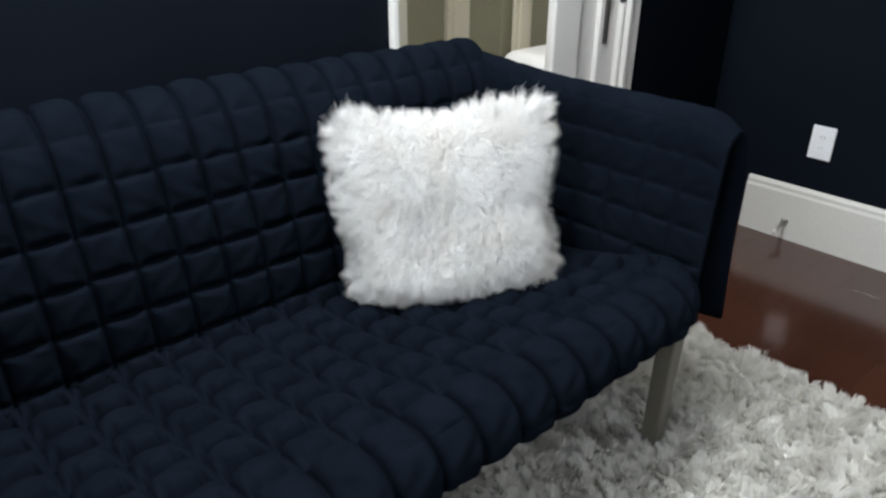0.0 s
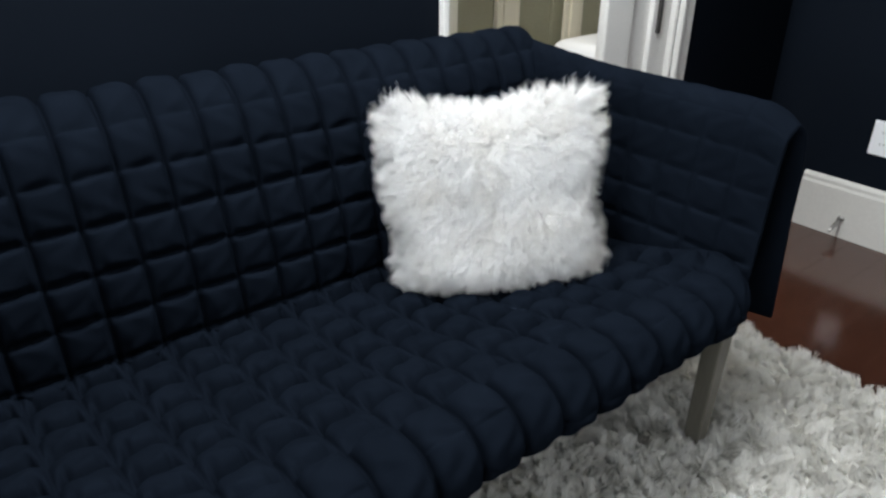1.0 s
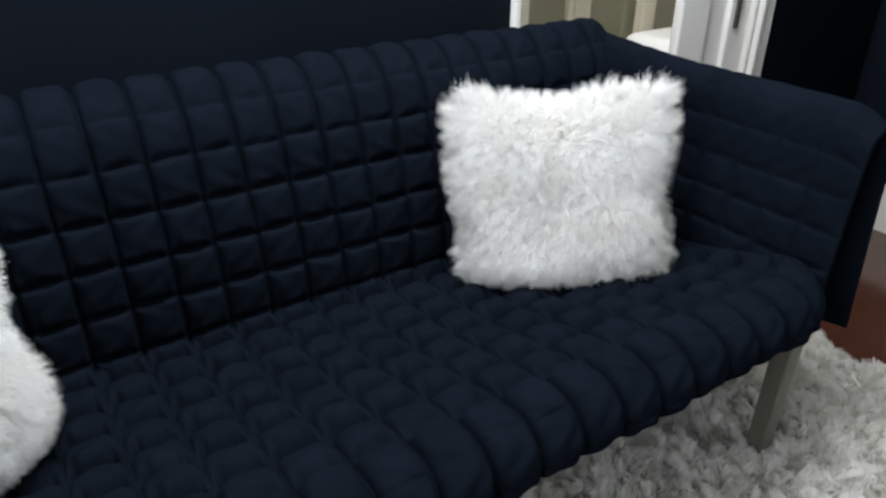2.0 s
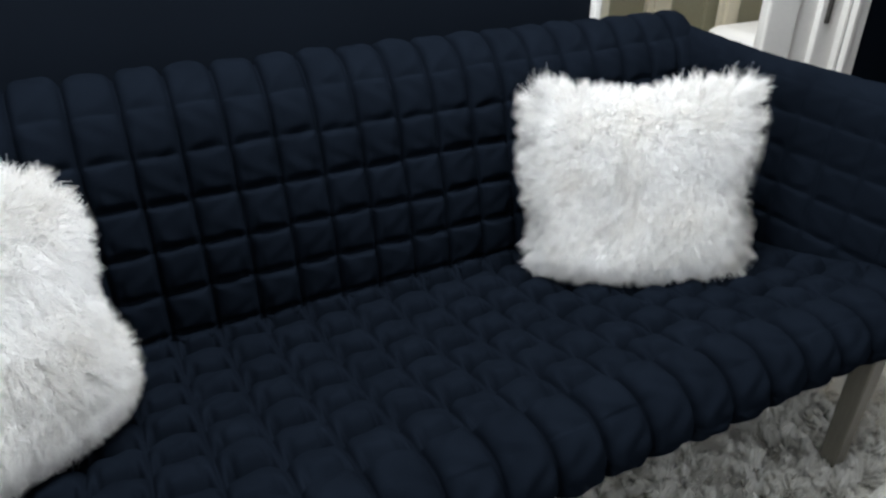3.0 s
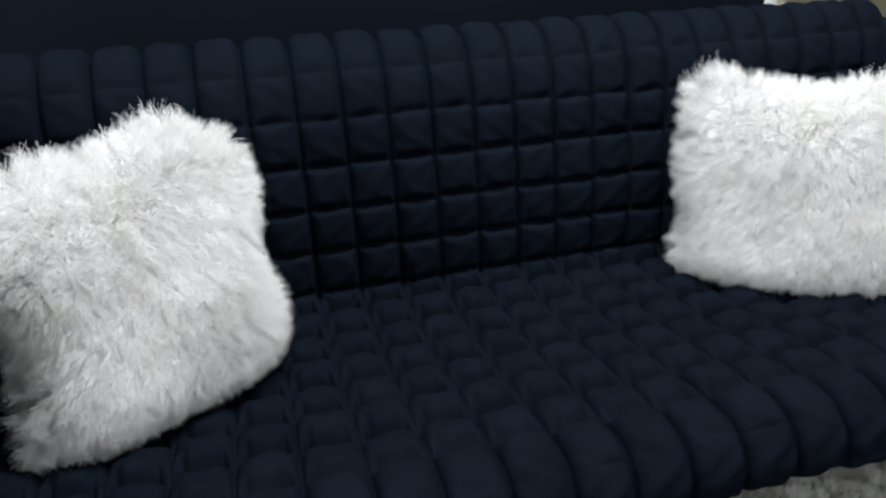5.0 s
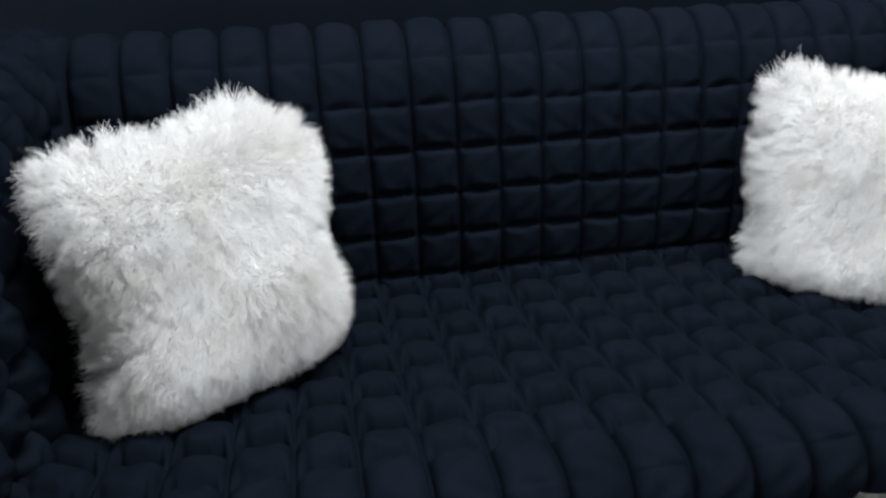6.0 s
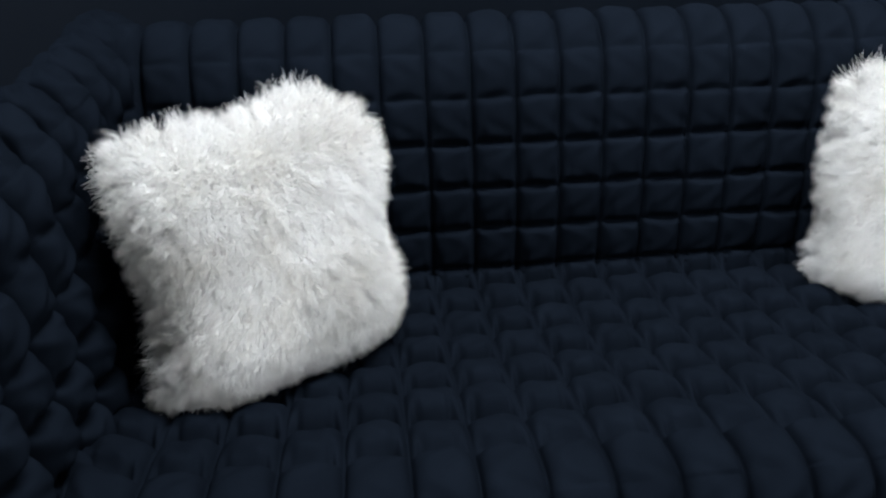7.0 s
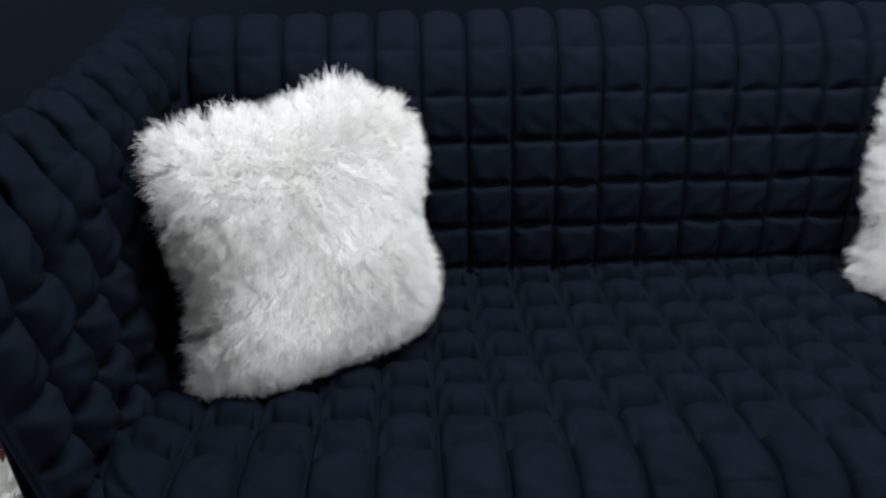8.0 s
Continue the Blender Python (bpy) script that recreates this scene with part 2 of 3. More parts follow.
HY = Y1 + T
hall_wall = structure(part("wall_hall", merged(box(-1.2, 0.92, 1.0, 1.1, 0, H), box(1.36, 4.6, 1.0, 1.1, 0, H), box(0.92, 1.36, 1.0, 1.1, 2.1, H), box(-1.3, -1.2, HY, 4.2, 0, H),
                                              box(4.6, 4.7, HY, 4.2, 0, H), box(-1.2, 4.6, 4.1, 4.2, 0, H)), BEIGE_PAINT),
                      "olive beige painted walls of the hall", "wall")
hall_ceiling = structure(part("ceiling_hall", box(-1.3, 4.7, HY, 4.2, H, H + 0.1), CEILING_PAINT), "white hall ceiling", "ceiling")
for a, b, c in ((0.860, 0.995, 0.03), (1.30, 1.425, 0.02)):
    structure(part("trim", merged(box(a, b, 1.0 - c, 0.999, 0, 2.15, 0.006), box(a + 0.03, b - 0.03, 1.0 - c - 0.012, 1.0 - c + 0.002, 0, 2.15, 0.004)), CREAM_PAINT),
              "cream painted door trim in the hall", "trim")

# made-up leaf that closes the hall opening, which came out too dark
hall_door = structure(new("door_2"), "assumed olive beige panelled door filling the hall opening", "door")
for a, b in ((0.922, 1.02), (1.26, 1.358)):
    part("stile", box(a, b, 1.025, 1.065, 0.01, 2.09, 0.004), BEIGE_PAINT, hall_door)
for a, b in ((0.01, 0.22), (0.93, 1.09), (1.96, 2.09)):
    part("rail", box(1.0205, 1.2595, 1.027, 1.063, a, b, 0.004), BEIGE_PAINT, hall_door)
for a, b in ((0.2205, 0.9295), (1.0905, 1.9595)):
    part("panel", box(1.0205, 1.2595, 1.038, 1.052, a, b, 0.003), BEIGE_PAINT, hall_door)

ottoman = empty("ottoman", "white upholstered round-edged ottoman in the hall", "ottoman")
part("cushion", box(1.13, 1.62, 0.50, 0.93, 0.17, 0.535, 0.07, 5), PLASTIC, ottoman, smooth=True)
for px, py in ((1.2, 0.57), (1.55, 0.57), (1.2, 0.86), (1.55, 0.86)):
    part("foot", box(px - 0.02, px + 0.02, py - 0.02, py + 0.02, 0, 0.18, 0.003), LEG_WOOD, ottoman)

# made-up fitting round the assumed overhead lamp
lamp_fitting = empty("assumed_ceiling_light", "assumed flat square white ceiling light panel, out of view", "ceiling light")
part("frame", merged(box(-1.32, -0.18, -0.77, -0.75, 2.64, 2.70), box(-1.32, -0.18, -0.05, -0.03, 2.64, 2.70), box(-1.32, -1.30, -0.75, -0.05, 2.64, 2.70), box(-0.20, -0.18, -0.75, -0.05, 2.64, 2.70)),
     METAL, lamp_fitting)
part("diffuser", box(-1.30, -0.20, -0.75, -0.05, 2.66, 2.68), WHITE_PAINT, lamp_fitting)

# ---- outlet and door stop on the right-hand wall ----
outlet = empty("wall_outlet", "white plastic outlet plate on the navy wall", "outlet")
outlet.matrix_world = pose(X1, -0.499, 0.390)
part("plate", box(-0.007, -0.001, -0.040, 0.040, -0.060, 0.060, 0.0025), PLASTIC, outlet)
for dz in (-0.02, 0.02):
    sock = part("socket", box(-0.0085, -0.006, -0.017, 0.017, dz - 0.014, dz + 0.014, 0.001), PLASTIC, outlet)
    for dy in (-0.006, 0.006):
        part("slot", box(-0.0090, -0.0080, dy - 0.001, dy + 0.001, dz - 0.003, dz + 0.006), SLOT, sock)

stop = empty("door_stop", "small metal spring door stop on the baseboard", "door stop")
stop.matrix_world = pose(X1 - 0.018, -0.442, 0.075, 0, -18, 0)
bm = bmesh.new()
bmesh.ops.create_cone(bm, segments=16, radius1=0.013, radius2=0.009, depth=0.012, cap_ends=True, matrix=pose(-0.006, 0, 0, 0, -90, 0))
part("base", bm, METAL, stop, smooth=True)
turns, seg = 14, 12
vs, fs = [], []
for i in range(turns * seg + 1):
    a = 2 * math.pi * i / seg
    c = Vector((-0.012 - 0.062 * i / (turns * seg), 0.0055 * math.cos(a), 0.0055 * math.sin(a)))
    for k in range(4):
        b = math.pi / 2 * k
        vs.append(c + Vector((0.0013 * math.cos(b), 0.0013 * math.sin(b) * math.cos(a), 0.0013 * math.sin(b) * math.sin(a))))
    if i:
        fs += [(4 * i - 4 + k, 4 * i - 4 + (k + 1) % 4, 4 * i + (k + 1) % 4, 4 * i + k) for k in range(4)]
mesh_part("spring", vs, fs, METAL, stop)
bm = bmesh.new()
bmesh.ops.create_cone(bm, segments=16, radius1=0.008, radius2=0.006, depth=0.014, cap_ends=True, matrix=pose(-0.081, 0, 0, 0, -90, 0))
part("tip", bm, RUBBER, stop, "pale rubber tip", smooth=True)

# ---- sofa ----
CELL = 0.085
COLS, LEFT = 21, -21 * CELL
SUB = 20
STEPS = 0.6 * np.arange(SUB) / SUB + 0.2 * (1 - np.cos(np.pi * np.arange(SUB) / SUB))  # closer together near the seams


def quilt(name, along, seams, strength, place, parent, puff=0.017, back=0.02, seed=0, edge=(1, 1), tilt=0.15, sunk=0.006, cols=None, amps=None, fall=0.16, crest=0.07, arch=0.03, flat=5.5, cleft=0.004, drop=0.95, gathers=0.55):
    """A quilted sheet. seams: points of the profile at each sewn row; strength: how deep each row is sewn (0 to 1); along: where the columns are sewn;
    place(s, p, q) lays a point of the profile at s along the sheet into the world."""
    rng = np.random.default_rng(seed)
    prof = spline(seams, STEPS)
    nv, nc = len(prof), len(along) - 1
    tang = np.gradient(prof, np.concatenate([k + STEPS for k in range(len(seams) - 1)] + [[len(seams) - 1]]), axis=0)
    tang /= np.linalg.norm(tang, axis=1)[:, None]
    norm = np.stack([-tang[:, 1], tang[:, 0]], 1)
    vcell = np.concatenate([k + STEPS for k in range(len(seams) - 1)] + [[len(seams) - 1]])
    lines = np.concatenate([along[i] + (along[i + 1] - along[i]) * STEPS for i in range(nc)] + [along[-1:]])
    ucell = np.concatenate([k + STEPS for k in range(nc)] + [[nc]])
    cells_u, cells_v = nc + 1, len(seams)
    tall = rng.uniform(0.86, 1.14, (cells_u + 1, cells_v + 1))
    skew = rng.normal(0, 0.05, (cells_u + 1, cells_v + 1))
    wob = rng.normal(0, 0.035, (cells_u + 1, cells_v + 1))
    iu, iv = np.minimum(ucell.astype(int), nc - 1), np.minimum(vcell.astype(int), cells_v - 2)
    U, V = np.meshgrid(ucell, vcell, indexing="ij")
    IU, IV = np.meshgrid(iu, iv, indexing="ij")
    fu, fv = U - IU, V - IV
    st = np.array(strength, float)
    lo, hi = st[IV], st[np.minimum(IV + 1, len(st) - 1)]
    # across a column: a full, flat-topped roll between two deep grooves that wander a little
    cs = np.interp(vcell, np.arange(len(st)), cols if cols else np.ones(len(st)))[None, :]
    am = np.interp(vcell, np.arange(len(st)), amps if amps else np.ones(len(st)))[None, :]
    phase = rng.uniform(0, 6.3, (cells_u + 1, 2))
    wander = 0.022 * np.sin(2.1 * V + phase[IU, 0]) * np.sin(math.pi * fu)
    across = 1 - cs * (1 - (1 - np.abs(2 * (fu + wander) - 1).clip(0, 1) ** flat) ** 0.8)
    # sewn rows, each stitched a little off the line: a steep crest behind the stitch, a soft fall before it
    row_at = rng.normal(0, 0.022, (cells_u + 1, cells_v + 2))
    bend = rng.normal(0, 0.03, (cells_u + 1, cells_v + 2))
    mid = np.abs(2 * fu - 1)
    held = 0.40 + 0.60 * np.exp(-(mid / 0.74) ** 8)
    dip, gather, cleft_rows, since = 0, 0, 0, fv.copy()
    for k in (-1, 0, 1):
        line = np.clip(IV + k, 0, cells_v - 1)
        d = V - (line + row_at[IU, line] + bend[IU, line] * (fu - 0.5) - arch * mid**5 * st[line])
        sew = st[line] * held * ((IV + k >= 0) & (IV + k < cells_v))
        near, far = np.clip(d, 0, 9), np.clip(-d, 0, 9)
        dip = dip + sew * np.where(d >= 0, np.exp(-(near / fall) ** 3.5), np.exp(-(far / crest) ** 1.8))
        cleft_rows = cleft_rows + sew * np.exp(-(np.abs(d) / 0.06) ** 1.3)
        for c in (0.19, 0.83):
            gather = gather + sew * np.exp(-((fu - c - skew[IU, line] * 0.5) / 0.070) ** 2) * np.where(d >= 0, np.exp(-(near / (0.36 + 0.1 * tall[IU, line])) ** 4), np.exp(-(far / 0.05) ** 2))
        if k >= 0:
            since = np.where(d >= 0, np.minimum(d, 1), since)
    rise = across * (1 - drop * np.clip(dip, 0, 1)) - gathers * gather * across
    crown = 0.80 + 0.16 * np.sin(math.pi * np.clip(since, 0, 1)) + tilt * np.minimum(lo, hi) * (np.clip(since, 0, 1) - 0.35)
    h = am * puff * tall[IU, IV] * rise * crown - sunk
    # the thread draws the felt into narrow clefts
    h -= cleft * cs * np.exp(-((0.5 - np.abs(fu - 0.5)) / 0.075) ** 1.3)
    h -= 1.2 * cleft * cleft_rows
    h += puff * 0.07 * np.sin(9 * U + 3 * np.sin(5 * V)) * across
    n_u = len(lines)
    verts = []
    fade = np.minimum(np.minimum(ucell / 0.35 if edge[0] else 9, (nc - ucell) / 0.35 if edge[1] else 9), 1)
    fade = np.sqrt(np.clip(1 - (1 - fade) ** 2, 0, 1))
    for i in range(n_u):
        verts += [place(lines[i], p, q) for p, q in prof + norm * (h[i] * fade[i])[:, None]]
    m = n_u * nv
    wide, high = range(0, n_u, SUB), range(0, nv, SUB)
    nb = len(high)
    for i in wide:
        verts += [place(lines[i], p, q) for p, q in (prof - norm * (back * fade[i] + 0.010))[::SUB]]
    faces = [(a, a + nv, a + nv + 1, a + 1) for i in range(n_u - 1) for a in range(i * nv, i * nv + nv - 1)]
    faces += [(a, a + 1, a + nb + 1, a + nb) for i in range(len(wide) - 1) for a in range(m + i * nb, m + i * nb + nb - 1)]
    last = m + (len(wide) - 1) * nb
    for j in range(nb - 1):
        faces.append((*range(j * SUB, j * SUB + SUB + 1), m + j + 1, m + j))
        a = (n_u - 1) * nv + j * SUB
        faces.append((*range(a + SUB, a - 1, -1), last + j, last + j + 1))
    for i in range(len(wide) - 1):
        run = [(i * SUB + k) * nv for k in range(SUB + 1)]
        faces.append((*run[::-1], m + i * nb, m + (i + 1) * nb))
        faces.append((*[r + nv - 1 for r in run], m + (i + 1) * nb + nb - 1, m + i * nb + nb - 1))
    return mesh_part(name, verts, faces, FABRIC, parent)


sofa = empty("sofa", "navy quilted felt sofa on grey wooden legs", "sofa")
columns = np.array([LEFT + CELL * i for i in range(COLS + 1)])
BACK_SEAMS = [(0.128, 0.30), (0.125, 0.38), (0.122, 0.46), (0.118, 0.54), (0.113, 0.62), (0.106, 0.70), (0.082, 0.785), (0.008, 0.822), (-0.060, 0.775),
              (-0.098, 0.700), (-0.121, 0.618), (-0.146, 0.538), (-0.163, 0.456), (-0.176, 0.373), (-0.180, 0.300)]
BACK_SEWN = [0.3, 0.8, 0.8, 0.8, 0.8, 0.5, 0.3, 0.05, 0.22, 0.42, 0.8, 0.9, 0.9, 0.9, 0.5]
quilt("backrest", np.concatenate([[LEFT - 0.07], columns, [0.07]]), BACK_SEAMS[::-1], BACK_SEWN[::-1], lambda s, p, q: (-s + LEFT, p, q), sofa, seed=3, back=0.022,
      puff=0.016, fall=0.13, crest=0.06, arch=0.08, flat=3.6, cleft=0.008, drop=0.62, gathers=0.4)


def seat_place(s, p, q):
    """The seat turns up into the arms, and draws back at the front corners."""
    x = -s + LEFT
    d = max(0.0, 1 - min(-x, x - LEFT) / 0.11)
    up = max(0.0, min(1.0, (q - 0.325) / 0.03)) if p < -0.7 else 1.0
    return (x, p + 0.05 * d * d * min(1.0, max(0.0, (-0.45 - p) / 0.3)) ** 2, q + 0.012 * d * d * up)


SEAT_SEAMS = [(-0.08, 0.365), (-0.140, 0.361), (-0.216, 0.354), (-0.299, 0.358), (-0.380, 0.366), (-0.462, 0.378), (-0.545, 0.398), (-0.630, 0.420), (-0.708, 0.443),
              (-0.782, 0.444), (-0.822, 0.386), (-0.780, 0.337), (-0.69, 0.325)]
SEAT_SEWN = [0.5, 1, 1, 1, 1, 1, 1, 1, 0.5, 0.0, 0.0, 0.0, 0.1]
quilt("seat", columns, SEAT_SEAMS[::-1], SEAT_SEWN[::-1], seat_place, sofa, puff=0.027, seed=5, back=0.026, tilt=0.0, sunk=0.010, fall=0.23, crest=0.045, arch=0.08, flat=3.4, cleft=0.005, drop=1.35, gathers=1.2,
      cols=[0.5, 0.6, 0.8, 0.95, 0.9, 0.72, 0.62, 0.62, 0.62, 0.62, 0.62, 0.62, 0.62], amps=[0.6, 0.7, 0.85, 1, 1, 1, 1, 1, 1, 1, 1, 1, 1])
ARM_SEAMS = [(0.004, 0.320), (0.002, 0.373), (0.004, 0.452), (0.010, 0.530), (0.016, 0.606), (0.022, 0.684), (0.033, 0.752), (0.073, 0.780), (0.112, 0.742),
             (0.126, 0.664), (0.133, 0.586), (0.140, 0.508), (0.148, 0.430), (0.156, 0.352), (0.165, 0.270)]
ARM_SEWN = [0.6, 0.9, 0.85, 0.65, 0.45, 0.35, 0.15, 0.04, 0.1, 0.6, 0.8, 0.8, 0.8, 0.8, 0.4]

LEFT_SEWN = [0.6, 0.9, 0.85, 0.55, 0.22, 0.08, 0.0, 0.0, 0.0, 0.3, 0.6, 0.8, 0.8, 0.8, 0.4]
ARM_COLS = [1, 1, 1, 1, 1, 0.9, 0.7, 0.45, 0.45, 0.5, 0.7, 0.8, 0.8, 0.8, 0.8]


def right_arm(s, p, q):
    """The top rolls over softly at its front end."""
    end = min(max((-0.69 - s) / 0.085, 0.0), 1.0) ** 2
    return (p, s, q + arm_lift(s) * (q - 0.3) / 0.48 - 0.034 * end * min(max((q - 0.62) / 0.16, 0.0), 1.0))


def arm_lift(y):
    return 0.020 * max(0.0, 1 + (y - 0.0) / 0.30) if y < 0 else 0.020


quilt("armrest", np.array([0.10 - 0.0875 * i for i in range(11)]), ARM_SEAMS, ARM_SEWN, right_arm, sofa, puff=0.007, arch=0.0, cleft=0.0015, gathers=0.2, drop=0.6, seed=7, edge=(0, 1), cols=[0.7 * c for c in ARM_COLS])


def left_arm(s, p, q):
    """The inner side reaches further forward than the flap that hangs outside."""
    out = min(max((p - 0.03) / 0.09, 0.0), 1.0)
    wide = 1.22 * (p if p < 0.1 else 0.1 + 0.4 * (p - 0.1))
    return (LEFT - wide, 0.10 + (s - 0.10) * (1 - 0.15 * out), q + (0.032 + 0.5 * arm_lift(s)) * (q - 0.3) / 0.48)


quilt("armrest", np.array([0.10 - 0.0832 * i for i in range(12)])[::-1], ARM_SEAMS, LEFT_SEWN, left_arm, sofa, puff=0.028, arch=0.05, flat=3.2, cleft=0.010, fall=0.2, crest=0.08, drop=1.1, gathers=0.7, seed=8, edge=(1, 0), cols=ARM_COLS)
for side in (1, -1):
    ax = (0.045, 0.105) if side > 0 else (LEFT - 0.105, LEFT - 0.045)
    part("arm_core", box(*ax, -0.70 if side > 0 else -0.62, 0.08, 0.30, 0.74, 0.012), LINING, sofa, "black cloth-covered arm core")
part("back_core", box(LEFT - 0.03, 0.03, -0.02, 0.095, 0.28, 0.70, 0.012), LINING, sofa)
part("frame", merged(box(LEFT + 0.02, -0.02, -0.745, -0.70, 0.275, 0.325, 0.004), box(LEFT + 0.02, -0.02, 0.0, 0.045, 0.26, 0.31, 0.004),
                     box(-0.09, -0.045, -0.70, 0.0, 0.27, 0.315, 0.004), box(LEFT + 0.045, LEFT + 0.09, -0.70, 0.0, 0.27, 0.315, 0.004)), LEG_WOOD, sofa)


def leg_mesh(lean_x, lean_y):
    bm = box(-0.5, 0.5, -0.5, 0.5, 0, 1)
    for v in bm.verts:
        z = v.co.z
        w = 0.039 + 0.004 * z
        v.co = (v.co.x * w + lean_x * z, v.co.y * w + lean_y * z, 0.018 + 0.30 * z)
    bmesh.ops.bevel(bm, geom=bm.edges[:], offset=0.004, segments=2, affect="EDGES", profile=0.5)
    return bm


for lx, ly in ((-0.057, -0.764), (LEFT + 0.057, -0.764), (-0.055, 0.03), (LEFT + 0.055, 0.03)):
    leg = part("leg", leg_mesh(0, -0.006 if ly < -0.5 else 0.018), LEG_WOOD, sofa, "grey-stained square tapered wooden leg")
    leg.matrix_basis = pose(lx, ly, 0)
    glide = bmesh.new()
    bmesh.ops.create_cone(glide, segments=14, radius1=0.010, radius2=0.010, depth=0.018, cap_ends=True, matrix=pose(0, 0, 0.009))
    part("glide", glide, DARK_METAL, leg, "small dark metal glide")


# ---- fur ----
def ribbons(name, root, way, curl, length, width, mat, parent=None, label="", segs=5, seed=1, waves=1.5, sag=0.0, lie=None, lock=None, heart=None, draw=None):
    """Curly fibres as thin tapered ribbons: roots, first directions and a sideways curl for each. Fibres of one lock (a number each)
    curl together, and draw in towards the lock's heart at their tips."""
    rng = np.random.default_rng(seed)
    n = len(root)
    way = way / np.linalg.norm(way, axis=1)[:, None]
    pick = rng.normal(size=(4096, 3))[lock % 4096]
    side = np.cross(way, pick + 0.35 * rng.normal(size=(n, 3)))
    side /= np.linalg.norm(side, axis=1)[:, None]
    third = np.cross(way, side)
    phase = rng.uniform(0, 2 * math.pi, 4096)[lock % 4096] + rng.normal(0, 0.5, n)
    t = np.linspace(0, 1, segs + 1)
    pts = np.empty((n, segs + 1, 3))
    for k, s in enumerate(t):
        a = phase + s * waves * 2 * math.pi
        amp = (curl * min(1.0, s * 2.2))[:, None]
        pts[:, k] = root + (heart - root) * (draw * s)[:, None] + way * (length * s)[:, None] + side * np.cos(a)[:, None] * amp + third * np.sin(a)[:, None] * amp
        pts[:, k, 2] -= sag * length * s * s
    wide = width[:, None] * (1 - 0.75 * t[None, :] ** 1.5)
    flat = np.cross(np.gradient(pts, axis=1), lie[:, None, :] + rng.normal(size=(n, 1, 3)) * 0.22)
    flat /= np.linalg.norm(flat, axis=2)[:, :, None] + 1e-9
    a, b = pts - flat * wide[:, :, None] / 2, pts + flat * wide[:, :, None] / 2
    verts = np.stack([a, b], 2).reshape(-1, 3)
    base = (np.arange(n) * 2 * (segs + 1))[:, None]
    k = np.arange(segs) * 2
    quads = np.stack([base + k, base + k + 1, base + k + 3, base + k + 2], -1).reshape(-1, 4)
    me = bpy.data.meshes.new(name)
    me.vertices.add(len(verts))
    me.vertices.foreach_set("co", verts.ravel())
    me.loops.add(quads.size)
    me.loops.foreach_set("vertex_index", quads.ravel().astype(np.int32))
    me.polygons.add(len(quads))
    me.polygons.foreach_set("loop_start", np.arange(0, quads.size, 4, dtype=np.int32))
    me.update(calc_edges=True)
    me.shade_smooth()
    me.materials.append(mat)
    ob = new(name, me)
    ob.parent = parent
    if label:
        tagged(ob, label)
    return ob


def smooth_noise(p, scale, seed):
    """A cheap smooth field of three values from sums of sines."""
    rng = np.random.default_rng(seed)
    out = np.zeros((len(p), 3))
    for _ in range(7):
        k = rng.normal(size=(3, 3)) * scale
        out += np.sin(p @ k + rng.uniform(0, 6.3, 3))
    return out / 2.6


def locks(u, v, size, seed):
    """Sorts points of a sheet into uneven locks: a number for each, and the lock's middle."""
    rng = np.random.default_rng(seed)
    table = rng.uniform(-0.42, 0.42, (4096, 2))
    iu, iv = np.floor(u / size).astype(int), np.floor(v / size).astype(int)
    best, num, mid = np.full(len(u), 1e9), np.zeros(len(u), int), np.zeros((len(u), 2))
    for du in (-1, 0, 1):
        for dv in (-1, 0, 1):
            key = ((iu + du) * 7919 + (iv + dv) * 104729) % 4096
            c = (np.stack([iu + du, iv + dv], -1) + 0.5 + table[key]) * size
            far = (c[:, 0] - u) ** 2 + (c[:, 1] - v) ** 2
            closer = far < best
            best, num, mid = np.where(closer, far, best), np.where(closer, key, num), np.where(closer[:, None], c, mid)
    return num, mid


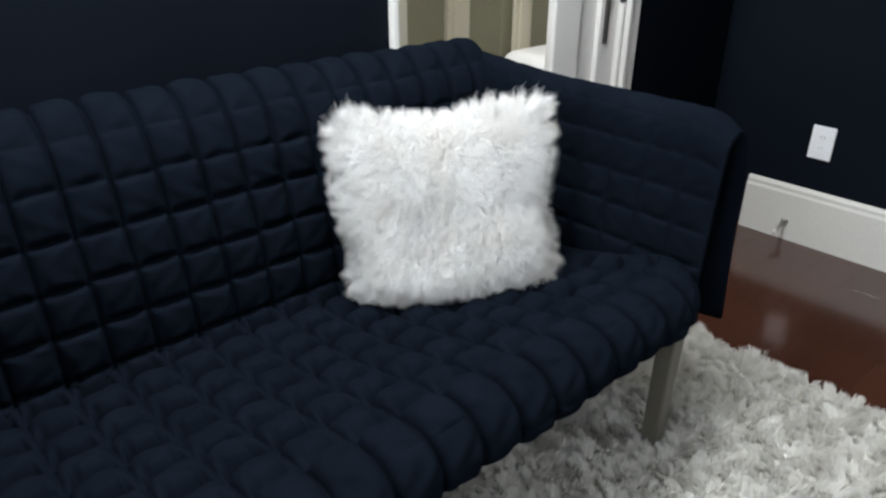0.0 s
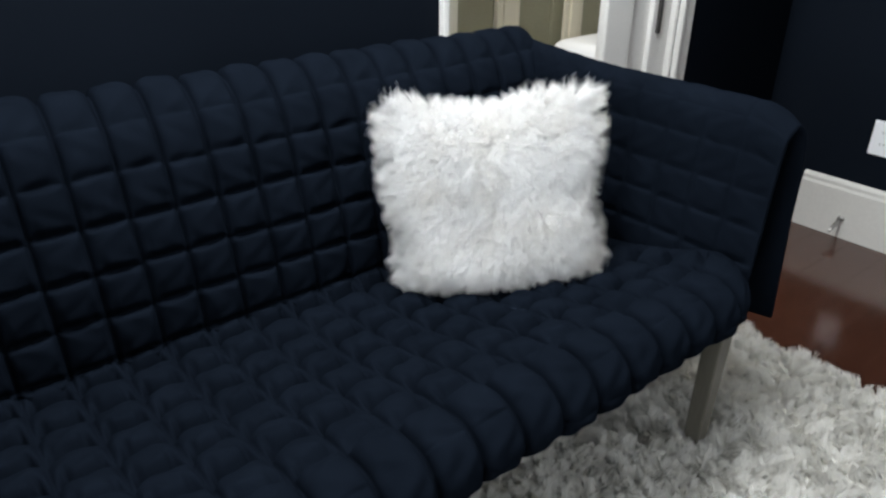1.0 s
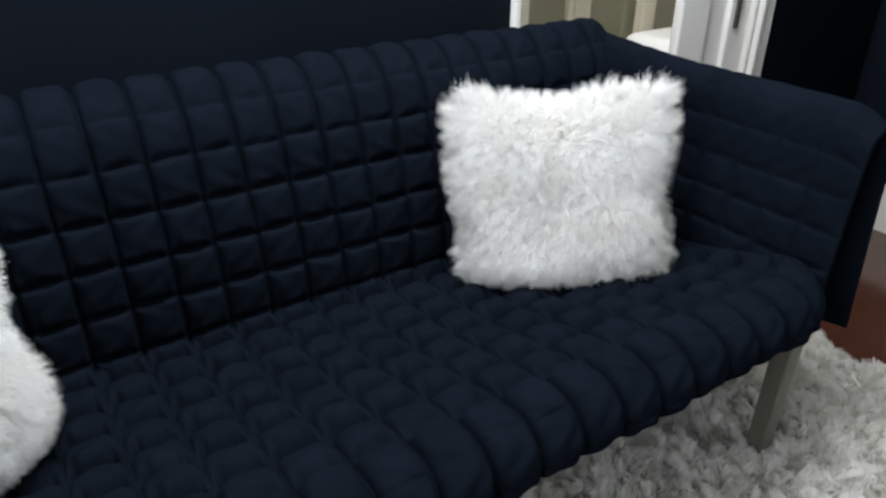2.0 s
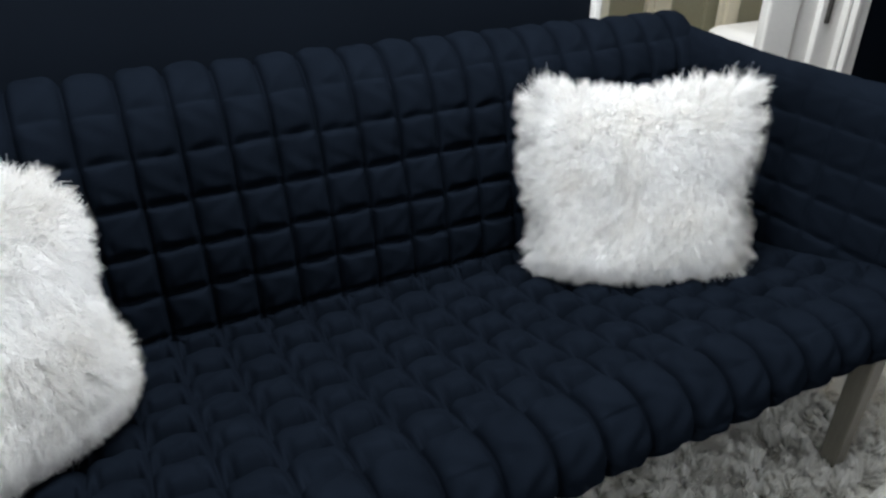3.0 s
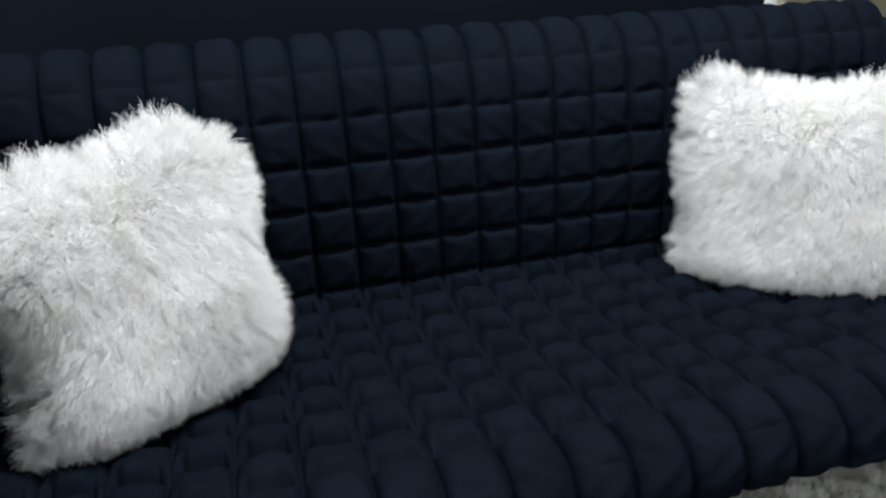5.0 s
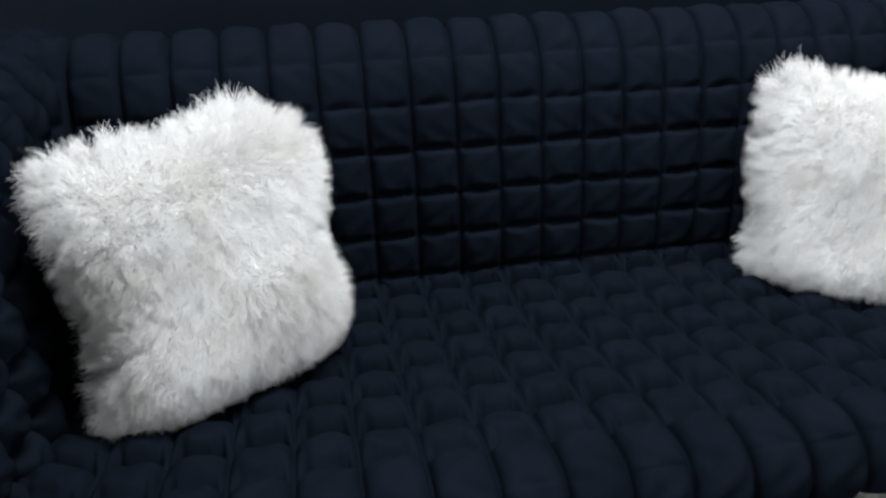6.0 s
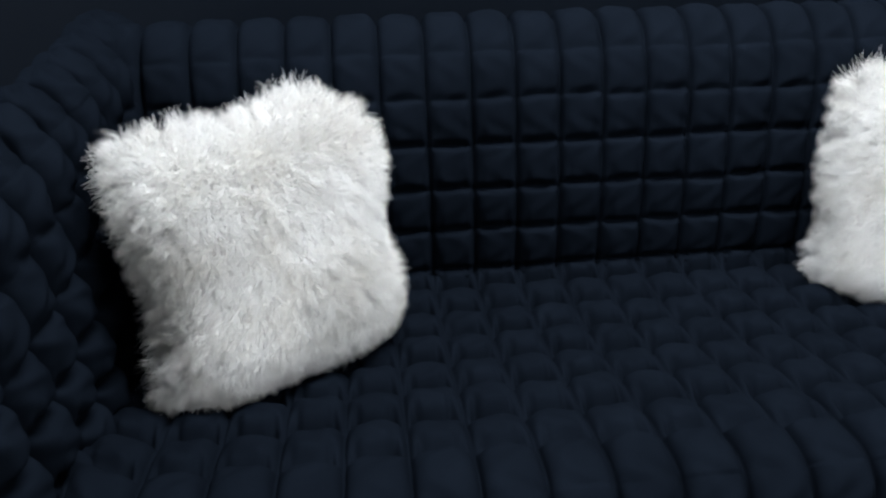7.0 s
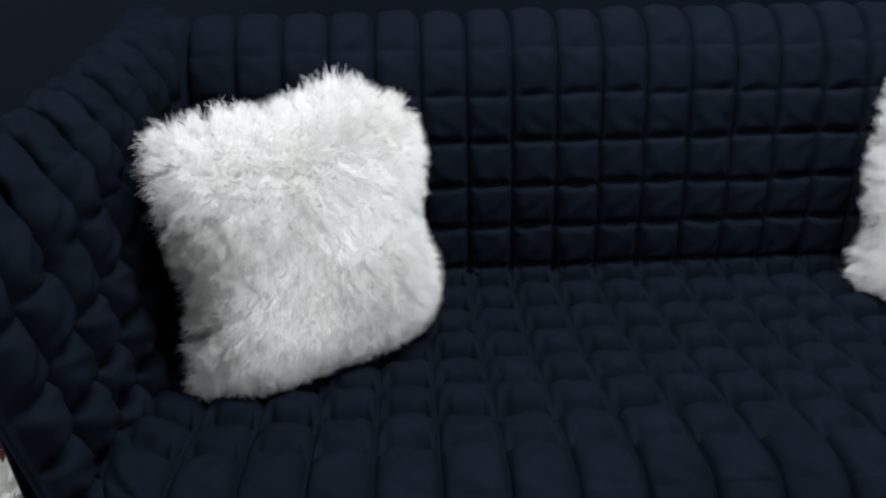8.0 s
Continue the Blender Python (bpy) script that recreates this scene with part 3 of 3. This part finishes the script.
def fur_pillow(m, seed, w, hgt, thick, rounded, dents, tufts, label):
    """A slack square lambswool cushion: local x across, z up, -y to the front.
    dents: (side, where along it, how deep, how wide); tufts: where along the top edge the wool stands up."""
    rng = np.random.default_rng(seed)
    pillow = empty("cushion", label, "cushion", "fur cushions on the sofa")

    def surf(a, b, sgn):
        squeeze = {"left": 0.0, "right": 0.0, "top": 0.0, "bottom": 0.0}
        for which, at, deep, wide in dents:
            along = b if which in ("left", "right") else a
            squeeze[which] = squeeze[which] + deep * np.exp(-((along - at) / wide) ** 2)
        x = a * w / 2 * (1 - a * a * np.where(a > 0, squeeze["right"], squeeze["left"]))
        z = b * hgt / 2 * (1 - b * b * np.where(b > 0, squeeze["top"], squeeze["bottom"]))
        y = sgn * thick / 2 * ((1 - a**4) * (1 - b**4)) ** 0.55 * (1 - 0.18 * b)
        corner = np.select([(a < 0) & (b > 0), (a >= 0) & (b > 0), (a >= 0) & (b <= 0)], rounded[:3], rounded[3])
        r = 1 - corner * (a * b) ** 2
        return np.stack([x * r, y, z * r], -1)

    g = np.linspace(-1, 1, 41)
    A, B = np.meshgrid(g, g, indexing="ij")
    verts, faces = [], []
    for sgn in (-1, 1):
        verts += [tuple(v) for v in surf(A.ravel(), B.ravel(), sgn)]
    for layer in (0, 1):
        for i in range(40):
            for j in range(40):
                a = layer * 1681 + i * 41 + j
                f = (a, a + 41, a + 42, a + 1)
                faces.append(f if layer == 0 else f[::-1])
    mesh_part("cover", verts, faces, SKIN, pillow)
    n = 74000
    a, b = rng.uniform(-1, 1, n), rng.uniform(-1, 1, n)
    rim = rng.uniform(size=n) < 0.16
    edge = rng.integers(0, 4, n)
    a = np.where(rim & (edge == 0), -1 + rng.exponential(0.02, n), np.where(rim & (edge == 1), 1 - rng.exponential(0.02, n), a)).clip(-1, 1)
    b = np.where(rim & (edge == 2), -1 + rng.exponential(0.02, n), np.where(rim & (edge == 3), 1 - rng.exponential(0.02, n), b)).clip(-1, 1)
    sgn = np.where(rng.uniform(size=n) < 0.78, -1.0, 1.0)
    root = surf(a, b, sgn)
    e = 1e-3
    da = surf(np.clip(a + e, -1, 1), b, sgn) - surf(np.clip(a - e, -1, 1), b, sgn)
    db = surf(a, np.clip(b + e, -1, 1), sgn) - surf(a, np.clip(b - e, -1, 1), sgn)
    nrm = np.cross(da, db) * -sgn[:, None]
    nrm /= np.linalg.norm(nrm, axis=1)[:, None] + 1e-12
    num, mid = locks(a, b, 0.072, seed)
    num = num + (sgn > 0) * 2000
    heart = surf(mid[:, 0].clip(-1, 1), mid[:, 1].clip(-1, 1), sgn)
    out = np.stack([np.sign(a) * np.abs(a) ** 5, 0 * a, np.sign(b) * np.abs(b) ** 5], -1)
    # the wool parts from a little above the middle: up and out at the top, down below
    comb = np.stack([0.55 * a, 0 * a, np.interp(b, [0.2, 0.95], [-0.85, 0.5])], -1)
    brim = np.maximum(np.abs(a), np.abs(b)) ** 10
    comb *= (1 - 0.6 * brim)[:, None]
    turn = np.random.default_rng(seed + 1).normal(size=(8192, 3))[num % 8192]
    way = nrm * 0.46 + out * 0.7 + comb + smooth_noise(root, 22, seed) * 0.22 + turn * (0.06 + 0.20 * brim)[:, None] + rng.normal(size=(n, 3)) * 0.13
    corner = np.clip(np.abs(a) ** 4 * np.abs(b) ** 4, 0, 1)
    length = 0.040 * np.where(rim, 1.15, 1.0) * rng.uniform(0.7, 1.2, n) * (1 + 0.30 * corner) * np.where(b < -0.8, 0.85, 1.0)
    crest = np.clip(b, 0, 1) ** 10 * sum(np.exp(-((a - at) / 0.16) ** 2) for at in tufts)
    length *= 1 + 0.40 * crest * rng.uniform(0.3, 1.1, n)
    way[:, 2] += 0.6 * crest
    ribbons("fur", root, way, 0.0045 * rng.uniform(0.5, 1.4, n), length, 0.0016 * rng.uniform(0.7, 1.3, n), FUR, pillow, seed=seed, segs=5, waves=1.6, sag=0.10, lie=nrm, lock=num, heart=heart, draw=0.16 + 0.42 * brim)
    pillow.matrix_world = m
    return pillow


fur_pillow(pose(-0.325, -0.335, 0.556, -10, -2, -30), 11, 0.425, 0.380, 0.18, (0.05, 0.07, -0.04, 0.09),
           (("left", -0.35, 0.12, 0.35), ("right", -0.02, 0.12, 0.42), ("top", -0.1, 0.11, 0.42)), (-0.85, 0.45, 0.9),
           "white curly lambswool cushion leaning in the sofa corner")
fur_pillow(pose(-1.553, -0.380, 0.580, -14, 3, 30), 12, 0.382, 0.390, 0.18, (0.12, 0.19, 0.16, 0.0),
           (("left", -0.15, 0.16, 0.55), ("right", 0.02, 0.20, 0.36), ("top", -0.35, 0.11, 0.45), ("bottom", -0.2, 0.03, 0.4)), (0.35, 0.5, -0.5),
           "white curly lambswool cushion leaning against the sofa arm")

# ---- rug ----
RUG = (-2.23, 0.455, -2.6, -0.05)
rug = tagged(new("rug"), "silver beige shaggy deep-pile rug under the sofa", "rug")
part("backing", box(RUG[0], RUG[1], RUG[2], RUG[3], 0.002, 0.012, 0.004), RUG_BACK, rug)


def rug_pile(n, x0, x1, y0, y1, wide, seed):
    """Shag in soft uneven locks over a stretch of the rug."""
    r = np.random.default_rng(seed)
    p = np.stack([r.uniform(x0, x1, n), r.uniform(y0, y1, n), np.full(n, 0.010)], -1)
    lump = smooth_noise(p * (1, 1, 0), 40, 5)
    num, mid = locks(p[:, 0], p[:, 1], 0.027, seed)
    turn = r.normal(size=(4096, 3))[num]
    way = np.stack([0.30 * lump[:, 1] + 0.36 * turn[:, 0], 0.30 * lump[:, 0] + 0.36 * turn[:, 1], np.full(n, 0.9)], -1)
    way += r.normal(size=(n, 3)) * 0.10
    length = 0.034 * r.uniform(0.8, 1.15, n) * (1 + 0.12 * lump[:, 2] + 0.12 * turn[:, 2].clip(-2, 2))
    pile = ribbons("shag", p, way, 0.0035 * r.uniform(0.4, 1.5, n), length, wide * r.uniform(0.6, 1.3, n), PILE, rug, segs=2, seed=seed, waves=0.6, sag=0.15,
                   lie=np.array([[0, 0, 1.0]]) * np.ones((n, 1)), lock=num, heart=np.stack([mid[:, 0], mid[:, 1], p[:, 2]], -1), draw=np.full(n, 0.35))
    return tagged(pile, kind="stuff")


SPLIT_X, SPLIT_Y = -0.95, -1.30
rug_pile(130000, SPLIT_X, RUG[1], SPLIT_Y, RUG[3], 0.0045, 31)
rug_pile(22000, RUG[0], SPLIT_X, SPLIT_Y, RUG[3], 0.011, 32)
rug_pile(36000, RUG[0], RUG[1], RUG[2], SPLIT_Y, 0.012, 33)

# ---- floor boards, last ----
floor = structure(part("floor", box(X0 - T, 4.7, Y0 - T, 4.2, -0.06, -0.016), SUBFLOOR), "dark glossy cherry wood plank floor", "floor")
PLANK_W, PLANK_L = 0.125, 1.35
plank_meshes = []
for k in range(3):
    bm = box(-PLANK_W / 2 + 0.0003, PLANK_W / 2 - 0.0003, -PLANK_L / 2 + 0.0003, PLANK_L / 2 - 0.0003, -0.0155, 0.0, 0.0002, 1)
    me = bpy.data.meshes.new("plank")
    bm.to_mesh(me)
    bm.free()
    me.materials.append(FLOOR_WOOD)
    plank_meshes.append(me)
row = 0
y = Y0 - PLANK_W / 2
while y < 4.1:
    low, high = (X0, X1 + 1.0) if y < Y1 + T else (-1.2, 4.6)
    x = X0 - (row * 0.47) % PLANK_L
    while x < high:
        a, b = max(x, low), min(x + PLANK_L, high)
        if b - a > 0.02:
            plank = new("plank", plank_meshes[row % 3])
            plank.parent = floor
            plank.matrix_basis = pose((a + b) / 2, y, 0, 0, 0, 90) @ Matrix.Diagonal((1, (b - a) / PLANK_L, 1, 1))
        x += PLANK_L
    y += PLANK_W
    row += 1
